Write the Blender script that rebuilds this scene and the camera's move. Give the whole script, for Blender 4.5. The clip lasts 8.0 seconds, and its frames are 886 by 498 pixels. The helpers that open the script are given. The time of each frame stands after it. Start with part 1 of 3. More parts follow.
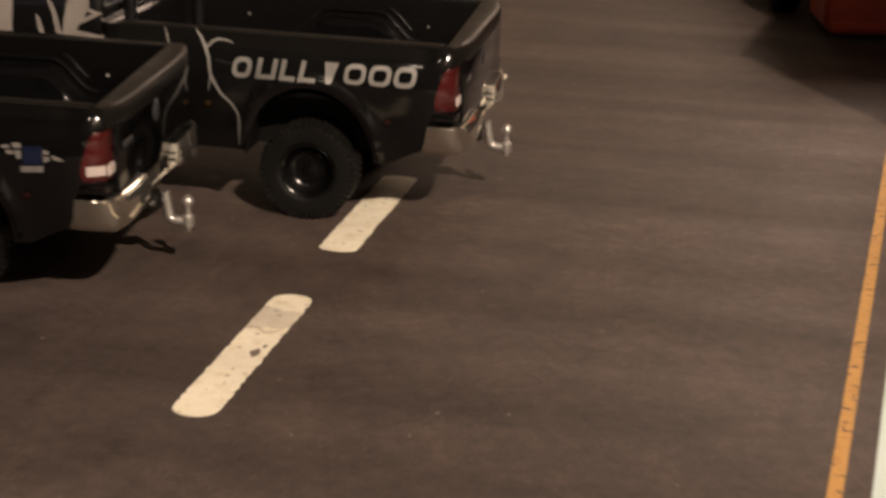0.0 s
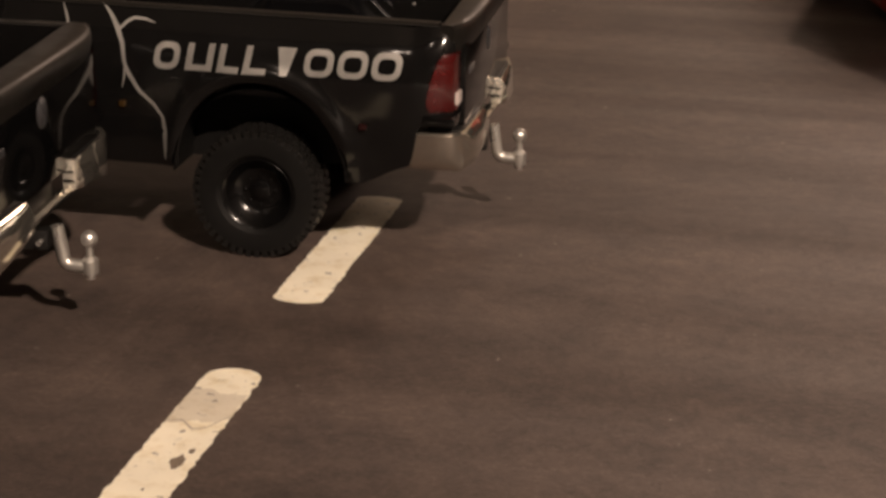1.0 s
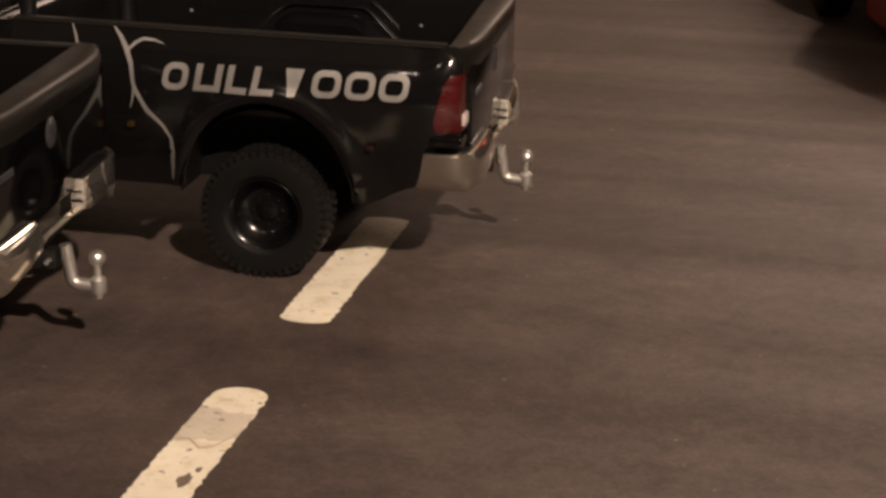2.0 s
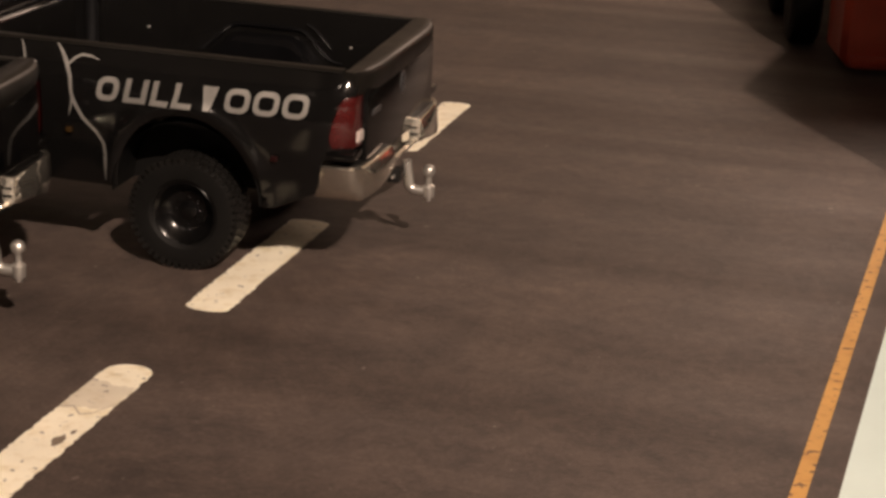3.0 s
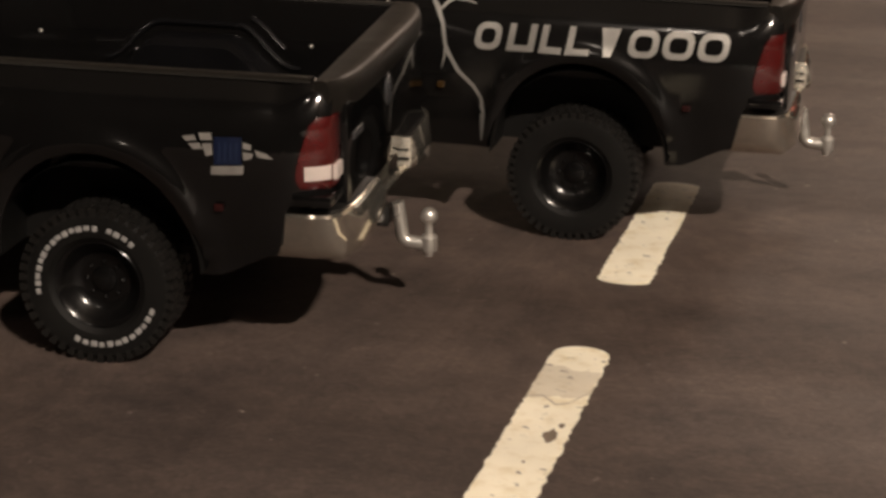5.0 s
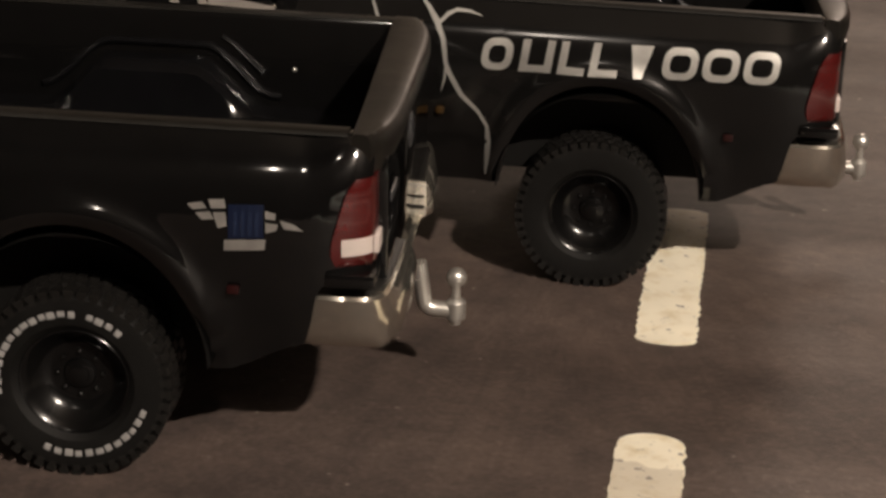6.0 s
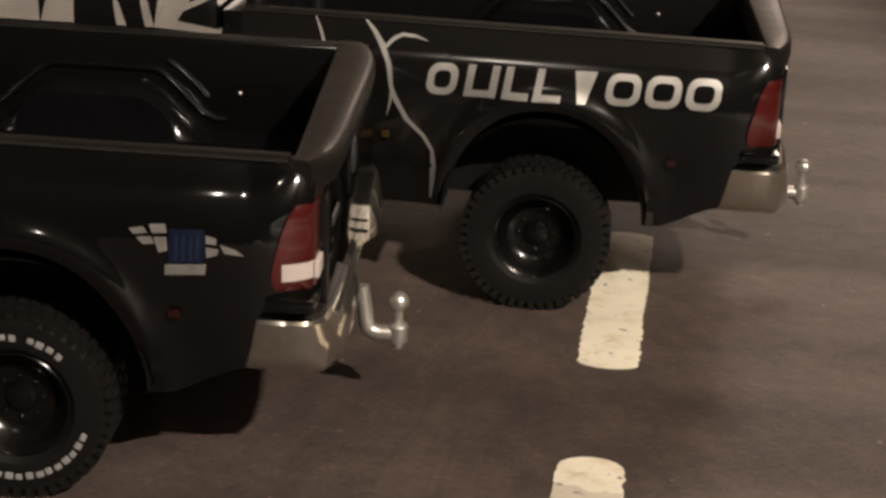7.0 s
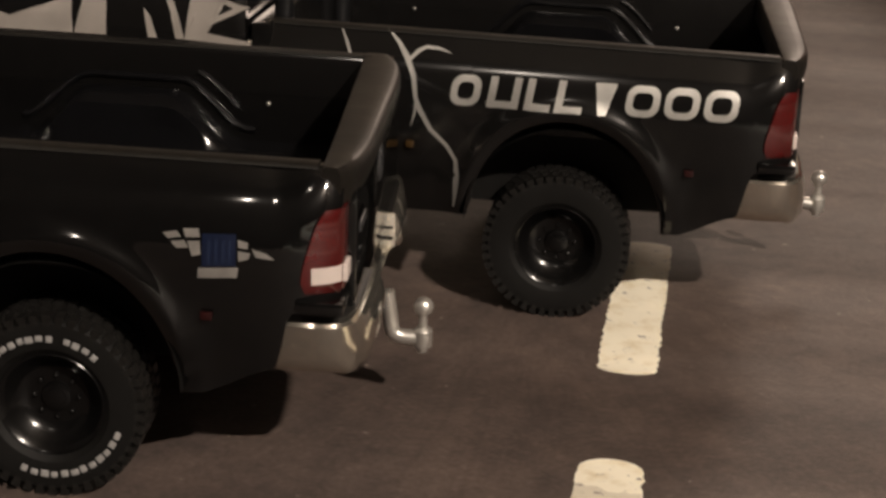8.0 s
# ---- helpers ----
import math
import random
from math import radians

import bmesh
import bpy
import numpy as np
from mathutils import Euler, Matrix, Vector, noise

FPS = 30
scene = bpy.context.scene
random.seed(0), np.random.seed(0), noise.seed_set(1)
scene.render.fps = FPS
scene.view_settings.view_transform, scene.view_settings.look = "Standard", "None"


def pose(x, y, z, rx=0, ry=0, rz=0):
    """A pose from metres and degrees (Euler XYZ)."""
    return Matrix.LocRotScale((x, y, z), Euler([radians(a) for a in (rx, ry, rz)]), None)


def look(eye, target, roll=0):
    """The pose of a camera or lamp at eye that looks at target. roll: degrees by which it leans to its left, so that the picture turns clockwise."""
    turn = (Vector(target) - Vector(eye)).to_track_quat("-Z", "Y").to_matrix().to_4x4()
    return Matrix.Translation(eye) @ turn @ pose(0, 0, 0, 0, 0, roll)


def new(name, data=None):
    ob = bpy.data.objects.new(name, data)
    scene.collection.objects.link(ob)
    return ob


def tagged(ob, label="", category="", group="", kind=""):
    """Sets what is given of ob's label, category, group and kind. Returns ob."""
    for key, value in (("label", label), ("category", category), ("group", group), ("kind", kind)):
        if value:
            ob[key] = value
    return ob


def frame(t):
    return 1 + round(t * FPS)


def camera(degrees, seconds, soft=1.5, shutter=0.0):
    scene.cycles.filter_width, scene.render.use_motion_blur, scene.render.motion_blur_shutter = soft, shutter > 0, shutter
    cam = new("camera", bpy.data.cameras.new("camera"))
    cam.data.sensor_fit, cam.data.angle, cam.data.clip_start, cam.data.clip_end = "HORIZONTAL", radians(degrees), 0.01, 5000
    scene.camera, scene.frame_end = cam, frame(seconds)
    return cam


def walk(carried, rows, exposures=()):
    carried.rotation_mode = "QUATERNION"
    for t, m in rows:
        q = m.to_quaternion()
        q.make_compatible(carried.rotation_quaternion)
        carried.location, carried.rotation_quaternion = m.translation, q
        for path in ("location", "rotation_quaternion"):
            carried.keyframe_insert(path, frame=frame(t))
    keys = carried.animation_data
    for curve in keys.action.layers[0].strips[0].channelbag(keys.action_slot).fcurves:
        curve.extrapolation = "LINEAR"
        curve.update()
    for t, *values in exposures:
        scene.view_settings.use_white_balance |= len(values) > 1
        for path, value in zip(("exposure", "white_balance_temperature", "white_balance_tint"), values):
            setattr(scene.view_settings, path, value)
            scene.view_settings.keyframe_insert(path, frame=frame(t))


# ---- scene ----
# A table-top diorama: two black die-cast pickups (1:24) on a printed road sheet.
# Shapes are written in metres of the full-size truck and shrunk by K.
K = 1 / 24

# ---- camera ----
cam = camera(28.0, 8.0, soft=3.0, shutter=0.4)
PATH = [
    (0, (0.14590, -0.50698, 0.15711), (0.10588, -0.32182, 0.09296), 1.37),
    (0.2, (0.13014, -0.46188, 0.14767), (0.09292, -0.27691, 0.08134), 1.87),
    (0.4, (0.12143, -0.41814, 0.13274), (0.08414, -0.23287, 0.06727), 1.34),
    (0.5, (0.11557, -0.39036, 0.12323), (0.07849, -0.20491, 0.05816), 1.17),
    (1, (0.11486, -0.38765, 0.12472), (0.07778, -0.20169, 0.06113), 1.01),
    (1.2, (0.11291, -0.38699, 0.12317), (0.07645, -0.20028, 0.06144), 1.06),
    (2.3, (0.11851, -0.39222, 0.12691), (0.07894, -0.20597, 0.06571), 1.34),
    (2.5, (0.14085, -0.40639, 0.13554), (0.09918, -0.22071, 0.07402), 1.81),
    (2.8, (0.16116, -0.41900, 0.14000), (0.11651, -0.23386, 0.07895), 2.25),
    (3, (0.16909, -0.42070, 0.14220), (0.12123, -0.23666, 0.08023), 2.47),
    (3.5, (0.17279, -0.42257, 0.14322), (0.12148, -0.23963, 0.08077), 2.22),
    (3.9, (0.17183, -0.42179, 0.14124), (0.12000, -0.23881, 0.07933), 1.82),
    (4, (0.16759, -0.41956, 0.13739), (0.11607, -0.23647, 0.07556), 1.73),
    (4.2, (0.15628, -0.42250, 0.13362), (0.10583, -0.23889, 0.07243), 1.35),
    (4.3, (0.14827, -0.41962, 0.13614), (0.09519, -0.23718, 0.07370), 1.17),
    (4.5, (0.11547, -0.41225, 0.13401), (0.06262, -0.22901, 0.07377), 0.77),
    (4.6, (0.10570, -0.41005, 0.12803), (0.05371, -0.22611, 0.06918), 0.66),
    (4.7, (0.10009, -0.40669, 0.12754), (0.04642, -0.22399, 0.06640), 0.64),
    (4.8, (0.08788, -0.40442, 0.12000), (0.03642, -0.22108, 0.05884), 0.66),
    (5, (0.07635, -0.39672, 0.11820), (0.02503, -0.21389, 0.05543), 0.31),
    (5.2, (0.06579, -0.38720, 0.12251), (0.01786, -0.20392, 0.05842), 0.47),
    (6.3, (0.02225, -0.34539, 0.11806), (-0.00359, -0.15921, 0.04973), 1.95),
    (6.5, (0.02430, -0.34647, 0.11963), (-0.00066, -0.15991, 0.05202), 2.19),
    (7, (0.02941, -0.35101, 0.12061), (0.00406, -0.16388, 0.05475), 2.21),
    (7.5, (0.02822, -0.35330, 0.11877), (0.00226, -0.16614, 0.05321), 2.50),
    (8, (0.02931, -0.35831, 0.12127), (0.00195, -0.17086, 0.05714), 2.20),
]
walk(cam, [(t, look(eye, target, roll)) for t, eye, target, roll in PATH],
     [(0, -0.05, 6850, 13), (0.5, -0.05, 6850, 13), (1.0, -0.05, 6850, 16), (2.3, -0.03, 6850, 16.5), (3.5, 0.04, 6850, 16), (4.6, 0.0, 6700, 14), (5.2, 0.0, 6250, 8), (6.5, 0.05, 6200, 8), (8.0, 0.07, 6200, 8)])

# ---- light ----
world = bpy.data.worlds.new("room_world")
scene.world = world
world.use_nodes = True
world.node_tree.nodes["Background"].inputs[0].default_value = (1.0, 0.8, 0.6, 1)
world.node_tree.nodes["Background"].inputs[1].default_value = 0.004


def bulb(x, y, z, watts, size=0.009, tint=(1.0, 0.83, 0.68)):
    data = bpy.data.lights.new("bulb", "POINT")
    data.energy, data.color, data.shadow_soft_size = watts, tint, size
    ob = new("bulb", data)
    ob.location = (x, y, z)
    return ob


# three warm bulbs in a row, high on the near right side
for i in range(3):
    bulb(1.06 + 0.024 * (i - 1), -1.40 + 0.014 * (i - 1), 1.32, 86.0)
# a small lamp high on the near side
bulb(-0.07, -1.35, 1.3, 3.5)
# a weaker unseen lamp, added low over the table's far part to brighten the road there
bulb(0.24, 0.92, 0.50, 8.3, 0.12, (1.0, 0.76, 0.60))


# ---- materials ----
def nodes_of(name):
    m = bpy.data.materials.new(name)
    m.use_nodes = True
    nt = m.node_tree
    return m, nt, nt.nodes["Principled BSDF"]


def noise_node(nt, scale, detail=4.0, rough=0.6, coord="Object"):
    tc = nt.nodes.new("ShaderNodeTexCoord")
    n = nt.nodes.new("ShaderNodeTexNoise")
    n.inputs["Scale"].default_value, n.inputs["Detail"].default_value, n.inputs["Roughness"].default_value = scale, detail, rough
    nt.links.new(tc.outputs[coord], n.inputs["Vector"])
    return n


def ramp_node(nt, src, stops):
    r = nt.nodes.new("ShaderNodeValToRGB")
    while len(r.color_ramp.elements) < len(stops):
        r.color_ramp.elements.new(0.5)
    for e, (p, c) in zip(r.color_ramp.elements, stops):
        e.position, e.color = p, (*c, 1)
    nt.links.new(src, r.inputs[0])
    return r


def mixed(nt, fac, a, b, blend="MIX"):
    m = nt.nodes.new("ShaderNodeMix")
    m.data_type, m.blend_type = "RGBA", blend
    for sock, v in ((m.inputs[0], fac), (m.inputs[6], a), (m.inputs[7], b)):
        if hasattr(v, "links"):
            nt.links.new(v, sock)
        else:
            sock.default_value = v if isinstance(v, (int, float)) else (*v, 1)
    return m.outputs[2]


def bumped(nt, bsdf, height, strength, dist):
    b = nt.nodes.new("ShaderNodeBump")
    b.inputs["Strength"].default_value, b.inputs["Distance"].default_value = strength, dist
    nt.links.new(height, b.inputs["Height"])
    nt.links.new(b.outputs[0], bsdf.inputs["Normal"])


def plain(name, col, rough=0.5, metal=0.0, coat=0.0, var=0.15, scale=300.0, bump=0.0, rvar=0.1, spec=0.5):
    """A surface of one colour with grain at two sizes, smudged gloss and fine relief."""
    m, nt, b = nodes_of(name)
    fine, broad = noise_node(nt, scale, 5), noise_node(nt, scale / 9, 3)
    dark, light = tuple(c * (1 - var) for c in col), tuple(min(1, c * (1 + var)) for c in col)
    a = ramp_node(nt, fine.outputs[0], [(0.3, dark), (0.7, light)])
    out = mixed(nt, 0.4, a.outputs[0], ramp_node(nt, broad.outputs[0], [(0.3, dark), (0.7, light)]).outputs[0])
    nt.links.new(out, b.inputs["Base Color"])
    lo, hi = max(0.02, rough - rvar), min(1.0, rough + rvar)
    nt.links.new(ramp_node(nt, broad.outputs[0], [(0.35, (lo,) * 3), (0.7, (hi,) * 3)]).outputs[0], b.inputs["Roughness"])
    b.inputs["Metallic"].default_value, b.inputs["Specular IOR Level"].default_value = metal, spec
    b.inputs["Coat Weight"].default_value, b.inputs["Coat Roughness"].default_value = coat, 0.06
    if bump:
        bumped(nt, b, fine.outputs[0], bump, 0.0004)
    return m


def asphalt_material():
    """Printed asphalt: fine grain, mottling, and faint streaks across the road."""
    m, nt, b = nodes_of("printed_asphalt")
    grain, patch, broad = noise_node(nt, 900, 6, 0.7), noise_node(nt, 60, 5, 0.65), noise_node(nt, 7, 3)
    mott = noise_node(nt, 230, 4, 0.6)
    def across(scale, stretch, turn):
        tc, mp, n = nt.nodes.new("ShaderNodeTexCoord"), nt.nodes.new("ShaderNodeMapping"), nt.nodes.new("ShaderNodeTexNoise")
        mp.inputs["Rotation"].default_value, mp.inputs["Scale"].default_value = (0, 0, radians(turn)), (stretch, 1.0, 1.0)
        n.inputs["Scale"].default_value, n.inputs["Detail"].default_value, n.inputs["Roughness"].default_value = scale, 2.5, 0.5
        nt.links.new(tc.outputs["Object"], mp.inputs["Vector"])
        nt.links.new(mp.outputs[0], n.inputs["Vector"])
        return n
    streak, bands = across(34, 0.12, 6), across(17, 0.07, 4)
    col = ramp_node(nt, grain.outputs[0], [(0.25, (0.040, 0.0325, 0.0302)), (0.55, (0.064, 0.0520, 0.0480)), (0.8, (0.106, 0.087, 0.080))]).outputs[0]
    for src, lo, hi in ((mott, (0.78, 0.78, 0.79), (1.20, 1.18, 1.15)), (patch, (0.78, 0.78, 0.79), (1.21, 1.17, 1.13)), (streak, (0.87, 0.86, 0.85), (1.11, 1.10, 1.09)), (bands, (0.83, 0.82, 0.815), (1.14, 1.13, 1.125)), (broad, (0.90, 0.90, 0.91), (1.11, 1.06, 1.02))):
        col = mixed(nt, 1.0, col, ramp_node(nt, src.outputs[0], [(0.30, lo), (0.66, hi)]).outputs[0], "MULTIPLY")
    fleck = noise_node(nt, 330, 2, 0.5)
    col = mixed(nt, ramp_node(nt, fleck.outputs[0], [(0.735, (0, 0, 0)), (0.775, (0.8, 0.8, 0.8))]).outputs[0], col, (0.26, 0.225, 0.19))
    nt.links.new(col, b.inputs["Base Color"])
    nt.links.new(ramp_node(nt, streak.outputs[0], [(0.3, (0.60,) * 3), (0.7, (0.50,) * 3)]).outputs[0], b.inputs["Roughness"])
    b.inputs["Specular IOR Level"].default_value = 0.22
    bumped(nt, b, grain.outputs[0], 0.35, 0.0004)
    return m


def road_paint(name, col, worn, chip=0.33):
    m, nt, b = nodes_of(name)
    fine, chips, tint = noise_node(nt, 420, 5, 0.65), noise_node(nt, 430, 3, 0.5), noise_node(nt, 45, 3)
    c = ramp_node(nt, tint.outputs[0], [(0.3, tuple(v * 0.82 for v in col)), (0.7, col)])
    mask = ramp_node(nt, chips.outputs[0], [(chip, (1, 1, 1)), (chip + 0.04, (0, 0, 0))])
    speck = ramp_node(nt, fine.outputs[0], [(0.28, (0.7, 0.7, 0.7)), (0.4, (1, 1, 1))])
    stain = noise_node(nt, 210, 4, 0.6)
    blot = ramp_node(nt, stain.outputs[0], [(0.5, (1, 1, 1)), (0.72, (0.80, 0.74, 0.62))])
    base = mixed(nt, 1.0, c.outputs[0], blot.outputs[0], "MULTIPLY")
    col1 = mixed(nt, 1.0, base, speck.outputs[0], "MULTIPLY")
    nt.links.new(mixed(nt, mask.outputs[0], col1, worn), b.inputs["Base Color"])
    b.inputs["Roughness"].default_value = 0.6
    bumped(nt, b, fine.outputs[0], 0.2, 0.0003)
    return m


ASPHALT = asphalt_material()
WHITE_PAINT = road_paint("white_road_paint", (0.86, 0.80, 0.64), (0.16, 0.14, 0.12), 0.30)
DIRTY_PAINT = road_paint("dirty_road_paint", (0.66, 0.60, 0.48), (0.25, 0.22, 0.19))
WORN = plain("worn_road_paint", (0.42, 0.37, 0.29), 0.7, var=0.3, scale=400)
CHIP = plain("chipped_asphalt", (0.15, 0.115, 0.085), 0.7, var=0.4, scale=400)
YELLOW_PAINT = road_paint("yellow_road_paint", (0.58, 0.30, 0.07), (0.16, 0.075, 0.025), 0.365)
BLACK = plain("black_gloss_paint", (0.0026, 0.0025, 0.0025), 0.085, var=0.2, rvar=0.02, spec=0.62)
SATIN = plain("black_satin_paint", (0.0042, 0.0040, 0.0039), 0.13, var=0.2, rvar=0.04, spec=0.42)
RED = plain("red_gloss_paint", (0.40, 0.045, 0.018), 0.45)
GREY = plain("grey_satin_paint", (0.09, 0.082, 0.082), 0.4)
PLASTIC = plain("black_plastic", (0.008, 0.0075, 0.007), 0.45, var=0.3, bump=0.15, spec=0.35)
RAIL_CAP = plain("rail_cap_plastic", (0.0055, 0.0046, 0.0034), 0.5, var=0.3, bump=0.2, spec=0.26)
LINER = plain("bed_liner", (0.0032, 0.0032, 0.0036), 0.17, var=0.3, rvar=0.06, bump=0.06, spec=0.4)
RUBBER = plain("tyre_rubber", (0.0036, 0.0034, 0.0031), 0.62, var=0.35, bump=0.3, spec=0.17)
TREAD = plain("tread_rubber", (0.0058, 0.0053, 0.0047), 0.5, var=0.4, bump=0.3, spec=0.3)
WHEEL_BLACK = plain("black_wheel_paint", (0.0028, 0.0027, 0.0027), 0.17, var=0.3, rvar=0.05, spec=0.33)
CHROME = plain("chrome", (0.66, 0.62, 0.54), 0.10, metal=0.95, var=0.05, rvar=0.04)
STEEL = plain("cast_metal", (0.60, 0.58, 0.54), 0.27, metal=0.85, var=0.1)
PLATE = plain("bright_plate", (0.88, 0.83, 0.72), 0.3, metal=0.75, var=0.08)
BADGE_GREY = plain("dark_badge", (0.05, 0.05, 0.053), 0.35, metal=0.3)
STICKER = plain("sticker_white", (0.135, 0.127, 0.118), 0.45, var=0.3, scale=400)
LENS_RED = plain("red_lens", (0.046, 0.0032, 0.003), 0.22, coat=0.4, var=0.25, scale=160)
LENS_WHITE = plain("white_lens", (0.46, 0.40, 0.37), 0.3, var=0.08)
AMBER = plain("amber_lens", (0.03, 0.016, 0.004), 0.3)
PIPE = plain("dark_gloss_pipe", (0.006, 0.006, 0.0065), 0.3, var=0.2, rvar=0.05, spec=0.7)
MARKER_RED = plain("dark_red_lens", (0.014, 0.002, 0.002), 0.3)
SILVER = plain("silver_print", (0.325, 0.315, 0.295), 0.42, metal=0.6, var=0.15, scale=500)
WHITE_PRINT = plain("white_print", (0.21, 0.19, 0.172), 0.4, var=0.15, scale=200)
BLUE_PRINT = plain("blue_print", (0.003, 0.006, 0.020), 0.35, var=0.25)
PALE_BLUE = plain("pale_blue_print", (0.006, 0.011, 0.03), 0.4, var=0.25)
LETTER = plain("tyre_white", (0.21, 0.205, 0.20), 0.6, var=0.15)
GLASS_DARK = plain("dark_window", (0.01, 0.01, 0.012), 0.1, coat=0.5)
PALE = plain("pale_margin", (0.57, 0.69, 0.66), 0.5, var=0.05, scale=60)
TABLE = plain("dark_table_wood", (0.055, 0.036, 0.024), 0.5, var=0.25, scale=60)
# unseen room surfaces: dark ones limit fill, the pale one reflects a sheen
DARK_WALL = plain("unseen_room_dark", (0.025, 0.02, 0.017), 0.8, var=0.1, scale=20)
CEILING = plain("unseen_ceiling_dark", (0.06, 0.05, 0.04), 0.9, var=0.05, scale=20)
WALL = plain("unseen_wall_reflector", (0.34, 0.29, 0.235), 0.85, var=0.05, scale=20)


# ---- builders ----
def smooth_step(a, b, x):
    t = min(1, max(0, (x - a) / (b - a)))
    return t * t * (3 - 2 * t)


def finish(name, bm, mat, parent=None, angle=38.0):
    for v in bm.verts:
        v.co *= K
    bmesh.ops.recalc_face_normals(bm, faces=bm.faces)
    for f in bm.faces:
        f.smooth = True
    for e in bm.edges:
        if len(e.link_faces) == 2 and e.calc_face_angle(0.0) > radians(angle):
            e.smooth = False
    me = bpy.data.meshes.new(name)
    bm.to_mesh(me)
    bm.free()
    me.materials.append(mat)
    ob = new(name, me)
    if parent:
        ob.parent = parent
    return ob


LEANING = {"bed_side", "bed_floor", "bed_front", "wheel_tub", "liner_rib", "tie_down", "tailgate", "gate_cap", "rail_cap", "cab", "window", "exhaust_pipe", "tail_lamp", "reverse_lens", "badge", "marker"}


def raised(x):
    """The body sits a little nose-up on its springs: how far it is raised at x."""
    return 0.045 + 0.015 * (0.95 - min(0.95, max(-1.6, x)))


def part(name, bm, mat, parent, label=""):
    if name in LEANING:
        for v in bm.verts:
            v.co.z += raised(v.co.x) * smooth_step(0.5, 0.9, v.co.z)
    ob = finish(name, bm, mat, parent)
    return tagged(ob, label) if label else ob


def box(bm, x0, x1, y0, y1, z0, z1, bev=0.0):
    m = Matrix.Translation(((x0 + x1) / 2, (y0 + y1) / 2, (z0 + z1) / 2)) @ Matrix.Diagonal((x1 - x0, y1 - y0, z1 - z0, 1))
    vs = bmesh.ops.create_cube(bm, size=1, matrix=m)["verts"]
    if bev:
        es = {e for v in vs for e in v.link_edges}
        bmesh.ops.bevel(bm, geom=list(es), offset=bev, segments=2, affect="EDGES", profile=0.6)
    return bm


def boxed(*a, **k):
    return box(bmesh.new(), *a, **k)


def slab(pts, axis, a, b, bev=0.0):
    """A flat outline, thickened from a to b along an axis. Outline points are in the other two axes, in xyz order."""
    bm = bmesh.new()
    place = {"x": lambda p, d: (d, p[0], p[1]), "y": lambda p, d: (p[0], d, p[1]), "z": lambda p, d: (p[0], p[1], d)}[axis]
    f = bm.faces.new([bm.verts.new(place(p, a)) for p in pts])
    top = bmesh.ops.extrude_face_region(bm, geom=[f])["geom"]
    bmesh.ops.translate(bm, verts=[g for g in top if isinstance(g, bmesh.types.BMVert)], vec=place((0, 0), b - a))
    if bev:
        bmesh.ops.bevel(bm, geom=bm.edges[:], offset=bev, segments=2, affect="EDGES", profile=0.6)
    return bm


def lathe(profile, n=48, closed=False):
    """Turns (radius, y) points round the y axis."""
    bm = bmesh.new()
    rings = []
    for r, y in profile:
        rings.append([bm.verts.new((r * math.cos(2 * math.pi * i / n), y, r * math.sin(2 * math.pi * i / n))) for i in range(n)])
    pairs = list(zip(rings, rings[1:])) + ([(rings[-1], rings[0])] if closed else [])
    for a, b in pairs:
        for i in range(n):
            bm.faces.new((a[i], a[(i + 1) % n], b[(i + 1) % n], b[i]))
    if not closed:
        for ring in (rings[0], rings[-1]):
            if (ring[0].co - ring[n // 2].co).length > 1e-4:
                bm.faces.new(ring)
    return bm


def loft(rows, closed_ends=False):
    """Quads between rows of equal length; each row may be an open or closed section."""
    bm = bmesh.new()
    vs = [[bm.verts.new(p) for p in row] for row in rows]
    for a, b in zip(vs, vs[1:]):
        for i in range(len(a) - 1):
            bm.faces.new((a[i], a[i + 1], b[i + 1], b[i]))
    if closed_ends:
        for row in (vs[0], vs[-1]):
            bm.faces.new(row)
    return bm


def tube(points, r, n=14):
    bm = bmesh.new()
    rings = []
    pts = [Vector(p) for p in points]
    for i, p in enumerate(pts):
        d = (pts[min(i + 1, len(pts) - 1)] - pts[max(i - 1, 0)]).normalized()
        u = d.orthogonal().normalized() if abs(d.y) > 0.95 else d.cross(Vector((0, 1, 0))).normalized()
        w = d.cross(u)
        rings.append([bm.verts.new(p + r * (math.cos(2 * math.pi * k / n) * u + math.sin(2 * math.pi * k / n) * w)) for k in range(n)])
    for a, b in zip(rings, rings[1:]):
        for k in range(n):
            bm.faces.new((a[k], a[(k + 1) % n], b[(k + 1) % n], b[k]))
    bm.faces.new(rings[0]), bm.faces.new(rings[-1])
    return bm


def ball(c, r):
    bm = bmesh.new()
    bmesh.ops.create_uvsphere(bm, u_segments=24, v_segments=14, radius=r, matrix=Matrix.Translation(c))
    return bm


